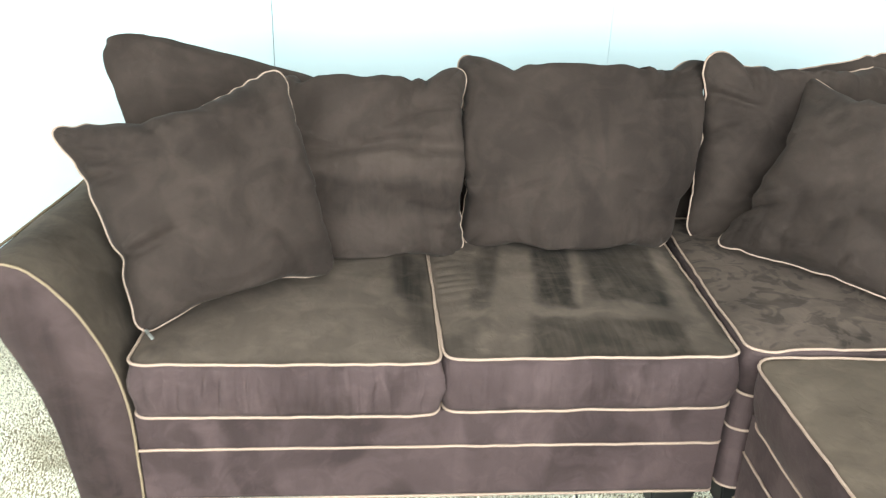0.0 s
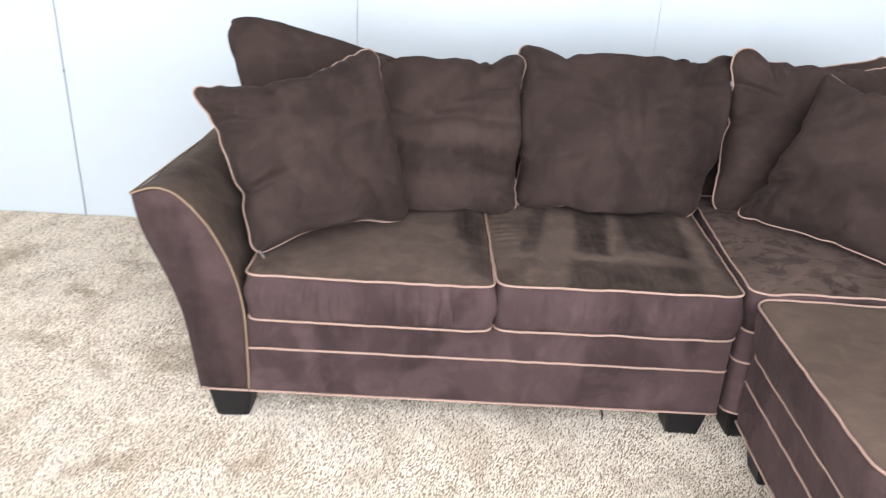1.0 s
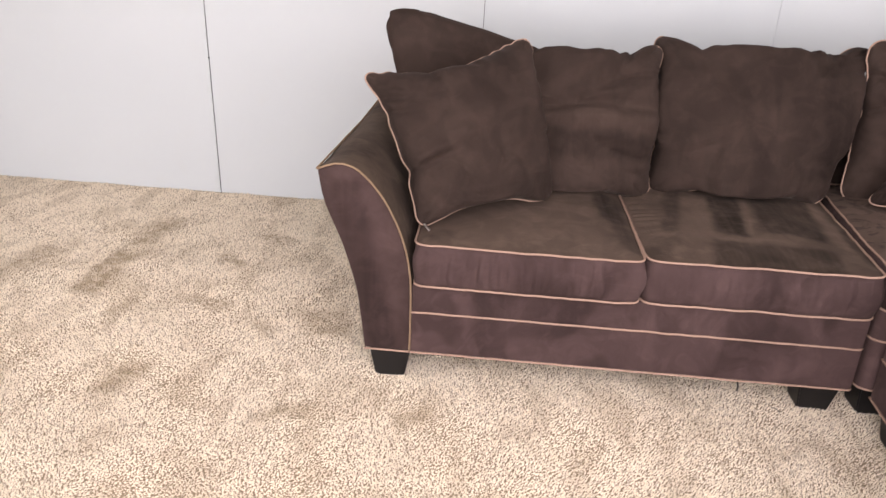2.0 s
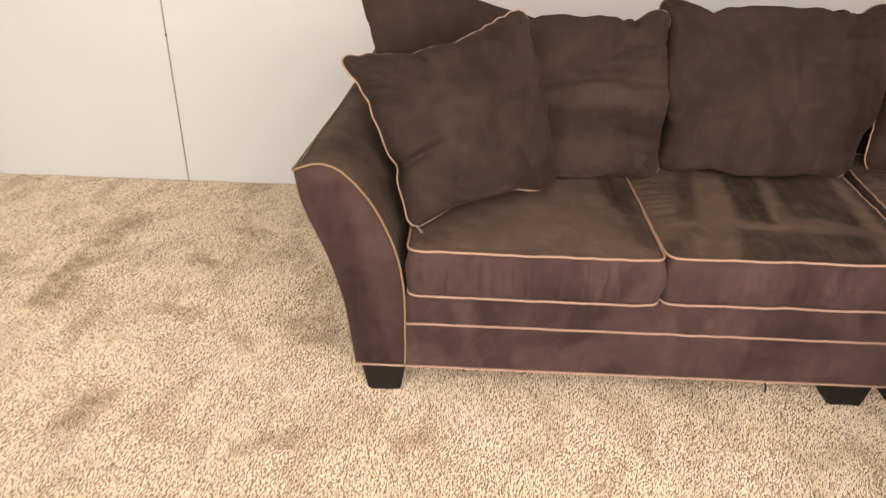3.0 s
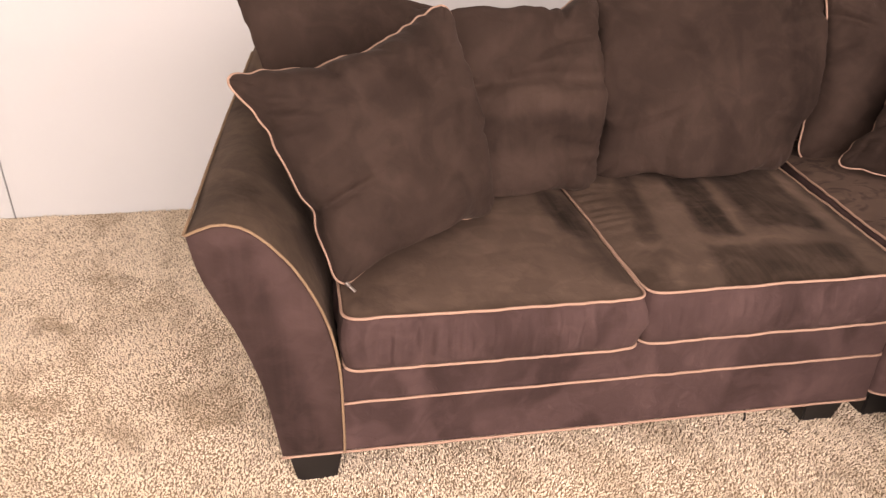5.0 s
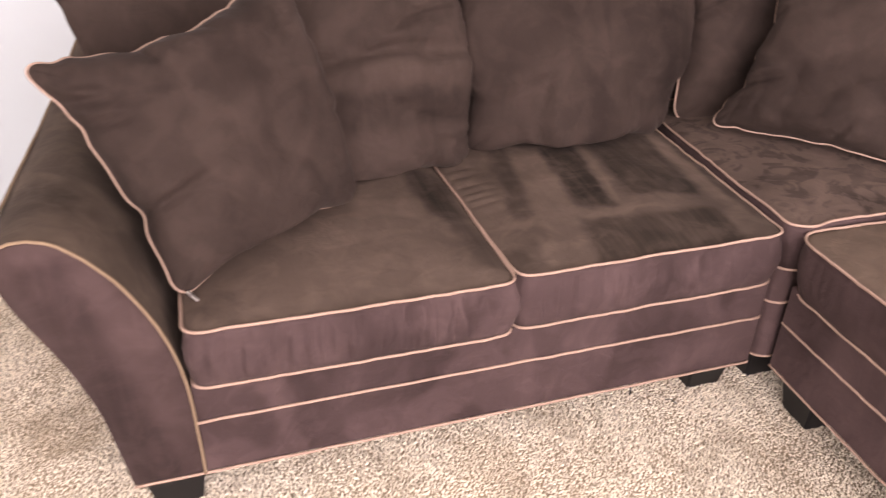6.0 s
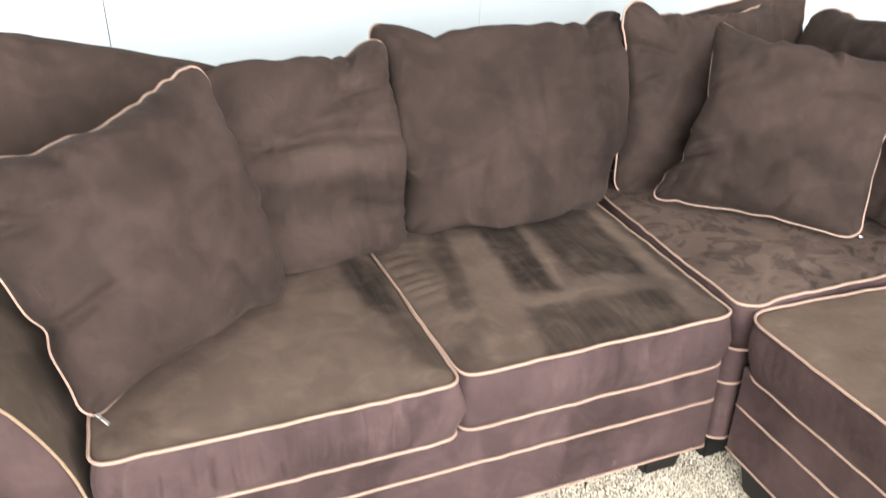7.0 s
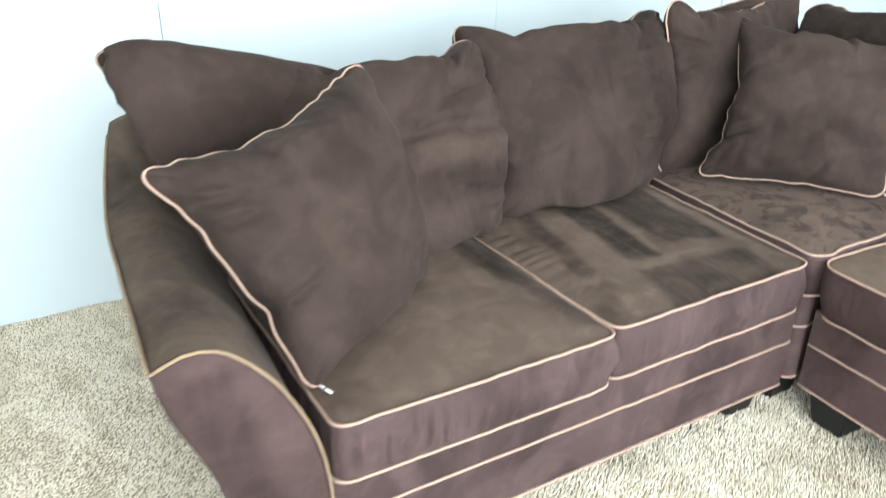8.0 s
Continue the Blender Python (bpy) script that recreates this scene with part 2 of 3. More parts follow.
def carpet_mat():
    m, n, l, b = material("beige_carpet_pile")
    co = coords(n)
    geo = n.new("ShaderNodeNewGeometry")
    f = maths(n, l, "ADD", maths(n, l, "MULTIPLY", geo.outputs["Random Per Island"], 0.6), maths(n, l, "MULTIPLY", noise_node(n, l, co, 45, 3), 0.4))
    c = mixed(n, l, f, (0.78, 0.68, 0.54), (0.96, 0.89, 0.75))
    # streaky mottle: shading of the leaning pile put into the colour
    mott = remap(n, l, noise_node(n, l, stretched(n, l, co, (9, 4.5, 1), (0, 0, -40)), 1.0, 3, 0.5, 0.8), 0.46, 0.66)
    c = mixed(n, l, maths(n, l, "MULTIPLY", mott, 0.36), c, (0.42, 0.34, 0.23))
    shift = n.new("ShaderNodeTexNoise")
    shift.inputs["Scale"].default_value, shift.inputs["Detail"].default_value = 7, 4
    l.new(co, shift.inputs["Vector"])
    warp = n.new("ShaderNodeVectorMath")
    warp.operation = "MULTIPLY_ADD"
    l.new(shift.outputs["Color"], warp.inputs[0])
    warp.inputs[1].default_value = (0.16, 0.16, 0.0)
    l.new(co, warp.inputs[2])
    total = None
    for cx, cy, hw, hl, turn, tone in TRODDEN:
        one = stroke(n, l, warp.outputs[0], cx + 0.08, cy + 0.08, hw, hl, turn, tone, 0.03)
        total = one if total is None else maths(n, l, "ADD", total, one)
    broken = remap(n, l, noise_node(n, l, co, 26, 3, 0.6), 0.32, 0.62, 0.35, 1.0)
    c = mixed(n, l, maths(n, l, "MULTIPLY", total, broken), c, (0.36, 0.28, 0.18))
    broad_mott = remap(n, l, noise_node(n, l, co, 2.2, 4, 0.6, 0.5), 0.52, 0.75)
    c = mixed(n, l, maths(n, l, "MULTIPLY", broad_mott, 0.22), c, (0.50, 0.42, 0.32))
    # some tufts darkened to paint in shadowed gaps of the pile
    speck = remap(n, l, geo.outputs["Random Per Island"], 0.80, 0.90)
    c = mixed(n, l, maths(n, l, "MULTIPLY", speck, 0.62), c, (0.27, 0.21, 0.15))
    l.new(c, b.inputs["Base Color"])
    b.inputs["Roughness"].default_value = 0.95
    b.inputs["Specular IOR Level"].default_value = 0.0
    bumped(n, l, b, noise_node(n, l, co, 260, 3), 0.5, 0.004)
    return m


WALL = wall_paint()
CARPET = carpet_mat()


def glass():
    m, n, l, b = material("window_glass")
    b.inputs["Transmission Weight"].default_value, b.inputs["Roughness"].default_value, b.inputs["IOR"].default_value = 1.0, 0.0, 1.45
    return m


GLASS = glass()


# ---------------------------------------------------------------- builders
def mesh_of(name, verts, faces, mat, smooth=True):
    me = bpy.data.meshes.new(name)
    me.from_pydata([tuple(v) for v in verts], [], faces)
    me.validate()
    me.materials.append(mat)
    if smooth:
        me.polygons.foreach_set("use_smooth", [True] * len(me.polygons))
    return me


def thing(name, label, category, group="", kind="", place=(0, 0, 0), turn=0.0):
    ob = new(name)
    ob.empty_display_size = 0.1
    ob.matrix_basis = pose(*place, 0, 0, turn)
    return tagged(ob, label, category, group, kind)


def part(name, me, parent=None, label=""):
    ob = new(name, me)
    ob.parent = parent
    return tagged(ob, label)


def box(name, lo, hi, mat, bevel=0.0, segments=2):
    bm = bmesh.new()
    bmesh.ops.create_cube(bm, size=1)
    for v in bm.verts:
        v.co = Vector([a + (b - a) * (c + 0.5) for a, b, c in zip(lo, hi, v.co)])
    if bevel:
        bmesh.ops.bevel(bm, geom=bm.edges[:], offset=bevel, segments=segments, affect="EDGES", profile=0.5)
    me = bpy.data.meshes.new(name)
    bm.to_mesh(me)
    bm.free()
    me.materials.append(mat)
    if bevel:
        me.polygons.foreach_set("use_smooth", [f.area < 6 * bevel * max(b - a for a, b in zip(lo, hi)) and f.area < 0.02 for f in me.polygons])
    return me


def boxes(name, spans, mat):
    """Several boxes that butt against each other, as one mesh."""
    verts, faces = [], []
    for lo, hi in spans:
        k = len(verts)
        verts += [(x, y, z) for z in (lo[2], hi[2]) for y in (lo[1], hi[1]) for x in (lo[0], hi[0])]
        faces += [[k + i for i in f] for f in ((0, 2, 3, 1), (4, 5, 7, 6), (0, 1, 5, 4), (2, 6, 7, 3), (0, 4, 6, 2), (1, 3, 7, 5))]
    return mesh_of(name, verts, faces, mat, False)


def tube(name, pts, radius, mat, closed=False, sides=8, wobble=0.0):
    """A cord swept along a line of points."""
    pts = [Vector(p) for p in pts]
    k = len(pts)
    verts, faces = [], []
    up = None
    for i, p in enumerate(pts):
        a = pts[(i - 1) % k] if closed or i else p
        b = pts[(i + 1) % k] if closed or i < k - 1 else p
        d = (b - a).normalized()
        if up is None:
            up = d.orthogonal().normalized()
        up = (up - d * up.dot(d)).normalized()
        side = d.cross(up)
        q = p + wobble * noise.noise_vector(p * 28)
        verts += [q + radius * (math.cos(s) * up + math.sin(s) * side) for s in (2 * math.pi * j / sides for j in range(sides))]
    for i in range(k if closed else k - 1):
        for j in range(sides):
            a, b = i * sides, ((i + 1) % k) * sides
            faces.append((a + j, a + (j + 1) % sides, b + (j + 1) % sides, b + j))
    if not closed:
        faces += [list(range(sides))[::-1], [(k - 1) * sides + j for j in range(sides)]]
    return mesh_of(name, verts, faces, mat)


def smooth_line(pts, step):
    """Catmull-Rom through the points, sampled at about the step."""
    pts = [Vector(p) for p in pts]
    out = []
    for i in range(len(pts) - 1):
        p0, p1, p2, p3 = pts[max(i - 1, 0)], pts[i], pts[i + 1], pts[min(i + 2, len(pts) - 1)]
        k = max(2, int((p2 - p1).length / step))
        for j in range(k):
            t = j / k
            out.append(0.5 * (2 * p1 + (p2 - p0) * t + (2 * p0 - 5 * p1 + 4 * p2 - p3) * t * t + (3 * p1 - p0 - 3 * p2 + p3) * t ** 3))
    return out + [pts[-1]]


def rounded(corners, radius, step=0.012):
    """A closed outline with filleted corners, evenly sampled. corners: (x, y) counter-clockwise."""
    k = len(corners)
    line = []
    for i in range(k):
        a, p, b = (Vector(corners[(i + d) % k]) for d in (-1, 0, 1))
        r = min(radius, 0.45 * min((a - p).length, (b - p).length))
        s, e = p + (a - p).normalized() * r, p + (b - p).normalized() * r
        line += [(1 - t) ** 2 * s + 2 * t * (1 - t) * p + t * t * e for t in (j / 6 for j in range(7))]
    out = []
    for i, p in enumerate(line):
        q = line[(i + 1) % len(line)]
        m = max(1, int((q - p).length / step))
        out += [p.lerp(q, j / m) for j in range(m)]
    return out


def seat_cushion(parent, corners, z0, z1, crown, seed, gather=0.002, radius=0.035, mat=SEAT_LIT, lean=0.0, puckered=False):
    """A boxed cushion: crowned top, soft sides, a piping round the top and the bottom edge. lean: how far the top overhangs along x."""
    line = rounded(corners, radius, 0.006)
    k = len(line)
    mid = sum(line, Vector((0, 0))) / k
    verts, faces = [], []
    rings = []
    tops = [0.03, 0.1, 0.18, 0.26, 0.34, 0.42, 0.5, 0.58, 0.66, 0.73, 0.79, 0.84, 0.88, 0.92, 0.95, 0.975, 1.0]
    edge = [0.0] * k
    for i, p in enumerate(line):
        edge[i] = 0.0031 * noise.noise(Vector((p.x * 9, p.y * 9, seed)))
    for s in tops:
        ring = []
        for p in line:
            q = mid + (p - mid) * s
            wave = noise.noise(Vector((q.x * 6, q.y * 6, seed))) * 0.006 + noise.noise(Vector((q.x * 19, q.y * 13, seed + 4))) * 0.0025
            z = z1 + crown * (1 - s ** 3.2) + wave * min(1, (1 - s) * 6)
            if puckered and s < 1:
                ruck = math.exp(-((q.x - corners[0][0] - 0.035) / 0.035) ** 2) * min(1, max(0, (q.y - 0.16) / 0.2))
                z += 0.0045 * ruck * (abs(math.sin(q.y * 78 + 2.4 * noise.noise(Vector((q.y * 9, 0, seed))))) - 0.6)
            ring.append(Vector((q.x, q.y, z)))
        rings.append(ring)
    for t in (0.12, 0.3, 0.5, 0.7, 0.88, 1.0):
        ring = []
        for i, p in enumerate(line):
            n = (p - mid).normalized()
            bulge = 0.011 * math.sin(math.pi * t) + gather * (noise.noise(Vector((p.x * 48, p.y * 48, t * 1.6 + seed))) + 0.7 * noise.noise(Vector((p.x * 105, p.y * 105, t * 1.2 + seed)))) * math.sin(math.pi * t)
            bulge += 0.004 * noise.noise(Vector((p.x * 8, p.y * 8, t * 3 + seed))) * math.sin(math.pi * t)
            ring.append(Vector((p.x + n.x * bulge, p.y + n.y * bulge, z1 + (z0 - z1) * t)))
        rings.append(ring)
    for j, ring in enumerate(rings):
        for i, v in enumerate(ring):
            w = edge[i] if tops[-1] and 10 < j else 0
            verts.append(v + Vector((lean * (v.z - z0) / (z1 - z0), 0, w)))
    verts.append(Vector((mid.x + lean, mid.y, z1 + crown)))
    for j in range(len(rings) - 1):
        for i in range(k):
            faces.append((j * k + i, (j + 1) * k + i, (j + 1) * k + (i + 1) % k, j * k + (i + 1) % k))
    faces += [(len(verts) - 1, i, (i + 1) % k) for i in range(k)]
    faces.append([(len(rings) - 1) * k + i for i in range(k)][::-1])
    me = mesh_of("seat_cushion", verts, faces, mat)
    # sides take the panel tone, so light by facing is painted in
    me.materials.append(PANEL_LIT)
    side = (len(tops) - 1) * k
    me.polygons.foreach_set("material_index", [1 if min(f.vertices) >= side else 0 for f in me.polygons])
    cushion = part("seat_cushion", me, parent)
    for name, z in (("top_piping", z1), ("bottom_piping", z0)):
        ring = []
        for i, p in enumerate(line):
            n = (p - mid).normalized()
            ring.append((p.x + n.x * 0.002 + (lean if z == z1 else 0), p.y + n.y * 0.002, z + edge[i] + (0.002 if z == z1 else 0.001)))
        part(name, tube(name, ring, 0.0031, PIPE, True, 8, 0.0015), cushion, "cream cord piping")
    return cushion


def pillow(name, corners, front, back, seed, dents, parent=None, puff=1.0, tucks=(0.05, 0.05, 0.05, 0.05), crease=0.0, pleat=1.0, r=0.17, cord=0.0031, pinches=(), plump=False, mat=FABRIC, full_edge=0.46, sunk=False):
    """A knife-edge pillow between four corners (bottom left, bottom right, top right, top left as its face is seen):
    edges drawn in between the corners by dents (bottom, right, top, left), the seam tucked behind the swell, pinches (edge, place along it, length, depth), corners that swell over the seam too where it is plump, folds running in from the seam, and a cord round the seam, drawn back under the bottom right corner where it is sunk."""
    bl, br, tr, tl = (Vector(c) for c in corners)
    centre = (bl + br + tr + tl) / 4
    bl, br, tr, tl = (centre + (c - centre) * 1.035 for c in (bl, br, tr, tl))
    normal = ((br - bl) + (tr - tl)).cross((tl - bl) + (tr - br)).normalized()
    N = 76
    axis = [math.sin(math.pi / 2 * (2 * i / N - 1)) * 0.7 + 0.3 * (2 * i / N - 1) for i in range(N + 1)]
    turns = [math.pi - math.asin(1 - t) for t in tucks]

    def uneven(s, w):
        return max(0.0, 0.35 + 1.3 * noise.noise(Vector((s * 2.1, seed * 1.3, math.copysign(3, w)))))

    def place(u, v, side=1):
        du, dv = max(abs(u) - 1 + r, 0) / r, max(abs(v) - 1 + r, 0) / r
        if du and dv:
            s = max(du, dv) / math.hypot(du, dv)
            u, v = math.copysign(1 - r + du * s * r, u), math.copysign(1 - r + dv * s * r, v)
        wu = 0.016 * noise.noise(Vector((v * 3.3, seed, math.copysign(5, u)))) + 0.05 * pleat * uneven(v, u) * noise.noise(Vector((v * 8, seed, math.copysign(7, u))))
        wv = 0.016 * noise.noise(Vector((u * 3.3, seed + 9, math.copysign(5, v)))) + (0.09 if v > 0 else 0.02) * pleat * uneven(u, v) * noise.noise(Vector((u * 8, seed + 9, math.copysign(7, v))))
        for e, p, long, deep in pinches:
            if e in "lr" and (u > 0) == (e == "r"):
                wu -= 2.0 * deep * math.exp(-((v - p) / 0.10) ** 2)
            elif e in "tb" and (v > 0) == (e == "t"):
                wv -= 2.0 * deep * math.exp(-((u - p) / 0.10) ** 2)
        across = u ** 8 / (u ** 8 + v ** 8 + 1e-12)
        turn = across * turns[1 if u > 0 else 3] + (1 - across) * turns[2 if v > 0 else 0]
        m = min(1.0, (u ** 4 + v ** 4) ** 0.25 if plump else (u ** 10 + v ** 10) ** 0.1)
        corner_share = 2 * u * u * v * v / (u ** 4 + v ** 4 + 1e-12)
        swell = 1 + puff * ((math.sin(m * turn) / m if m > 1e-6 else turn) - 1) * (1 - corner_share ** 1.5)
        if plump:
            swell = math.sin(turn) if side < 0 else (math.sin(m * turn) / m if m > 1e-6 else turn)
        a = u * swell * (1 - dents[1 if u > 0 else 3] * (1 - v * v) * abs(u) + wu * abs(u) ** 3)
        b = v * swell * (1 - dents[2 if v > 0 else 0] * (1 - u * u) * abs(v) + wv * abs(v) ** 3)
        a, b = (a + 1) / 2, (b + 1) / 2
        return (bl * (1 - a) + br * a) * (1 - b) + (tl * (1 - a) + tr * a) * b

    def height(u, v, side):
        full = max(0.0, (1 - u * u) * (1 - v * v)) ** full_edge
        fold = 0.0
        for w, s, q in ((u, v, 1), (v, u, 2)):
            near = math.exp(-(1 - abs(w)) / 0.22) * (1 - abs(w)) ** 0.5 * (1 - s * s)
            fold += near * uneven(s, w) * 0.09 * pleat * noise.noise(Vector((s * 6.5, seed + q * 3, math.copysign(2, w) + side + w * 0.6)))
            fold += near * uneven(s, w) * 0.055 * pleat * noise.noise(Vector((s * 15, seed + q * 5, math.copysign(2, w) + side + w * 0.4)))
        lump = 0.026 * noise.noise(Vector((u * 1.7, v * 1.7, seed + side))) + 0.009 * noise.noise(Vector((u * 4.3, v * 5.5, seed + side)))
        fall = (v - 0.06 + 0.01 * u - 0.04 * noise.noise(Vector((u * 3, seed, 0))))
        step = crease * (math.exp(-(fall / 0.05) ** 2) - 0.7 / (1 + math.exp(fall / 0.025))) * (1 - u ** 4) if side > 0 else 0
        for e, p, long, deep in pinches:
            q, s = {"l": (1 + u, v), "r": (1 - u, v), "t": (1 - v, u), "b": (1 + v, u)}[e]
            if side > 0 and q < long:
                off = s - p - 0.22 * q * (1 if p < 0.3 else -1)
                fade = math.sin(math.pi * min(1, (q + 0.12 * long) / (1.12 * long)))
                fold += fade * deep * (0.6 * math.exp(-((off - 0.085) / 0.05) ** 2) - math.exp(-(off / 0.032) ** 2))
        return full * ((front if side > 0 else back) + lump) + fold - step

    verts, faces, index = [], [], {}
    for side in (1, -1):
        for i, u in enumerate(axis):
            for j, v in enumerate(axis):
                rim = i in (0, N) or j in (0, N)
                if rim and (i, j, 1) in index:
                    index[i, j, side] = index[i, j, 1]
                    continue
                index[i, j, side] = len(verts)
                verts.append(place(u, v, side) + (normal * side * height(u, v, side) if not rim else Vector()))
    for side in (1, -1):
        for i in range(N):
            for j in range(N):
                f = [index[i, j, side], index[i + 1, j, side], index[i + 1, j + 1, side], index[i, j + 1, side]]
                faces.append(f if side > 0 else f[::-1])
    ob = part(name, mesh_of(name, verts, faces, mat), parent)
    M = 2 * N
    fine = [-1 + 2 * i / M for i in range(M)]
    ring = [place(u, -1) for u in fine] + [place(1, v) for v in fine] + [place(-u, 1) for u in fine] + [place(-1, -v) for v in fine]
    if sunk:
        for i in range(int(0.55 * M), int(1.4 * M)):
            ring[i] = ring[i] - normal * 0.03 * max(0.0, math.sin(math.pi * (i / M - 0.55) / 0.85)) ** 0.5
    part("piping", tube("piping", ring, cord, PIPE, True, 8), ob, "cream cord piping")
    return ob


def moved(ob, m):
    ob.matrix_basis = m
    return ob


def sofa_foot(parent, x, y, top=0.104):
    """A square block that tapers downwards."""
    bm = bmesh.new()
    bmesh.ops.create_cube(bm, size=1)
    for v in bm.verts:
        w = 0.062 if v.co.z > 0 else 0.043
        v.co = Vector((x + math.copysign(w, v.co.x), y + math.copysign(w, v.co.y), top if v.co.z > 0 else -0.012))
    bmesh.ops.bevel(bm, geom=bm.edges[:], offset=0.004, segments=2, affect="EDGES")
    me = bpy.data.meshes.new("foot")
    bm.to_mesh(me)
    bm.free()
    me.materials.append(BLACK)
    return part("foot", me, parent, "tapered black wooden foot")


# ---------------------------------------------------------------- room
LEAN = {-1.114: -0.0235}
JOINT = {-1.114: 0.0026, 1.328: 0.0006}
SEAMS = [-3.568, -2.345, -1.114, 0.102, 1.328, 2.552, 3.777, 4.5]

floor = tagged(part("floor", boxes("floor", [((X0, Y0, -0.2), (X1, Y1 + 0.1, -0.03))], CARPET)), "beige cut-pile carpet over the whole floor", "carpet", kind="structure")
tagged(part("ceiling", boxes("ceiling", [((X0 - 0.1, Y0 - 0.1, H), (X1 + 0.1, Y1 + 0.12, H + 0.1))], CEIL)), "plain off-white painted ceiling", "ceiling", kind="structure")

north = tagged(part("wall_north", boxes("wall_north", [((X0 - 0.1, Y1 + 0.008, -0.2), (X1 + 0.1, Y1 + 0.1, H))], GAP)), "white panelled wall with thin dark joints", "wall", kind="structure")
for a, b in zip(SEAMS, SEAMS[1:]):
    lo, hi = max(a, X0) + JOINT.get(a, 0.0012), min(b, X1) - JOINT.get(b, 0.0012)
    me = boxes("panel", [((lo, Y1, -0.02), (hi, Y1 + 0.012, H))], WALL)
    for i in (4, 6):
        me.vertices[i].co.x += H * LEAN.get(a, 0)
        me.vertices[i + 1].co.x += H * LEAN.get(b, 0)
    part("panel", me, north)
part("batten", box("batten", (2.556, Y1 - 0.006, -0.02), (2.592, Y1 + 0.004, H), WALL, 0.002, 1), north, "thin white joint batten")

tagged(part("wall_east", boxes("wall_east", [((X1, Y0, -0.2), (X1 + 0.1, Y1, H))], TAN)), "plain tan wall", "wall", kind="structure")
# south wall with a wide window, west wall with a smaller one
tagged(part("wall_south", boxes("wall_south", [((X0 - 0.1, Y0 - 0.1, -0.2), (-1.4, Y0, H)), ((3.2, Y0 - 0.1, -0.2), (X1 + 0.1, Y0, H)),
                                               ((-1.4, Y0 - 0.1, -0.2), (3.2, Y0, 0.3)), ((-1.4, Y0 - 0.1, 2.62), (3.2, Y0, H))], TAN)), "plain tan wall round a wide window", "wall", kind="structure")
tagged(part("wall_west", boxes("wall_west", [((X0 - 0.1, Y0, -0.2), (X0, -2.6, H)), ((X0 - 0.1, -0.5, -0.2), (X0, Y1, H)),
                                             ((X0 - 0.1, -2.6, -0.2), (X0, -0.5, 0.65)), ((X0 - 0.1, -2.6, 2.15), (X0, -0.5, H))], TAN)), "plain tan wall round a window", "wall", kind="structure")


def window(name, lo, hi, across):
    """A framed pane set in an opening; across: the axis along the wall."""
    w = tagged(new(name), "white framed window letting in daylight", "window", kind="structure")
    t = 0.05
    a = across

    def bar(s0, s1, z0, z1):
        p, q = [0, 0, z0], [0, 0, z1]
        p[a], q[a] = s0, s1
        p[1 - a], q[1 - a] = lo[1 - a], hi[1 - a]
        return tuple(p), tuple(q)
    part("window_frame", boxes("window_frame", [bar(lo[a], hi[a], lo[2], lo[2] + t), bar(lo[a], hi[a], hi[2] - t, hi[2]),
                                                bar(lo[a], lo[a] + t, lo[2] + t, hi[2] - t), bar(hi[a] - t, hi[a], lo[2] + t, hi[2] - t)], FRAME), w)
    pane = part("pane", boxes("pane", [bar(lo[a] + t, hi[a] - t, lo[2] + t, hi[2] - t)], GLASS), w, "clear glass pane")
    pane.scale[1 - a], pane.location[1 - a] = 0.1, 0.9 * lo[1 - a]
    pane.visible_shadow = False
    return w


window("window_1", (-1.4, Y0 - 0.07, 0.3), (3.2, Y0 - 0.02, 2.62), 0)
window("window_2", (X0 - 0.07, -2.6, 0.65), (X0 - 0.02, -0.5, 2.15), 1)
tagged(part("ground", boxes("ground", [((-300, -300, -0.5), (300, 300, -0.3))], GROUND)), "dry grass ground outside the windows", "ground", kind="structure")


# ---------------------------------------------------------------- loveseat section with one flared arm
loveseat = thing("sofa_section", "dark brown suede loveseat section with one flared arm", "sofa", "sectional sofa")
loveseat.matrix_basis = pose(0, 0, 0)
base = part("base", box("base", (0.0, 0.0, 0.103), (1.243, 0.93, 0.322), PANEL_LIT, 0.004, 2), loveseat)
for name, z in (("rail_piping", 0.2335), ("hem_piping", 0.1035)):
    x0 = -0.132 if name == "hem_piping" else 0.0
    pts = [(x0 + (1.236 - x0) * i / 60, -0.003, z) for i in range(61)] + [(1.243, 0.004 + 0.05 * i, z) for i in range(8)]
    part(name, tube(name, pts, 0.0031, PIPE, False, 8, 0.0015), base, "cream cord piping")
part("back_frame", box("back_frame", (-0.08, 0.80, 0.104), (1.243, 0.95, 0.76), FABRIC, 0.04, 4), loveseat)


def drift(y):
    return 0.05 * y + 0.30 * max(0, y - 0.45) ** 2


def rise(y):
    return 0.016 * y + 0.58 * max(0, y - 0.45) ** 2


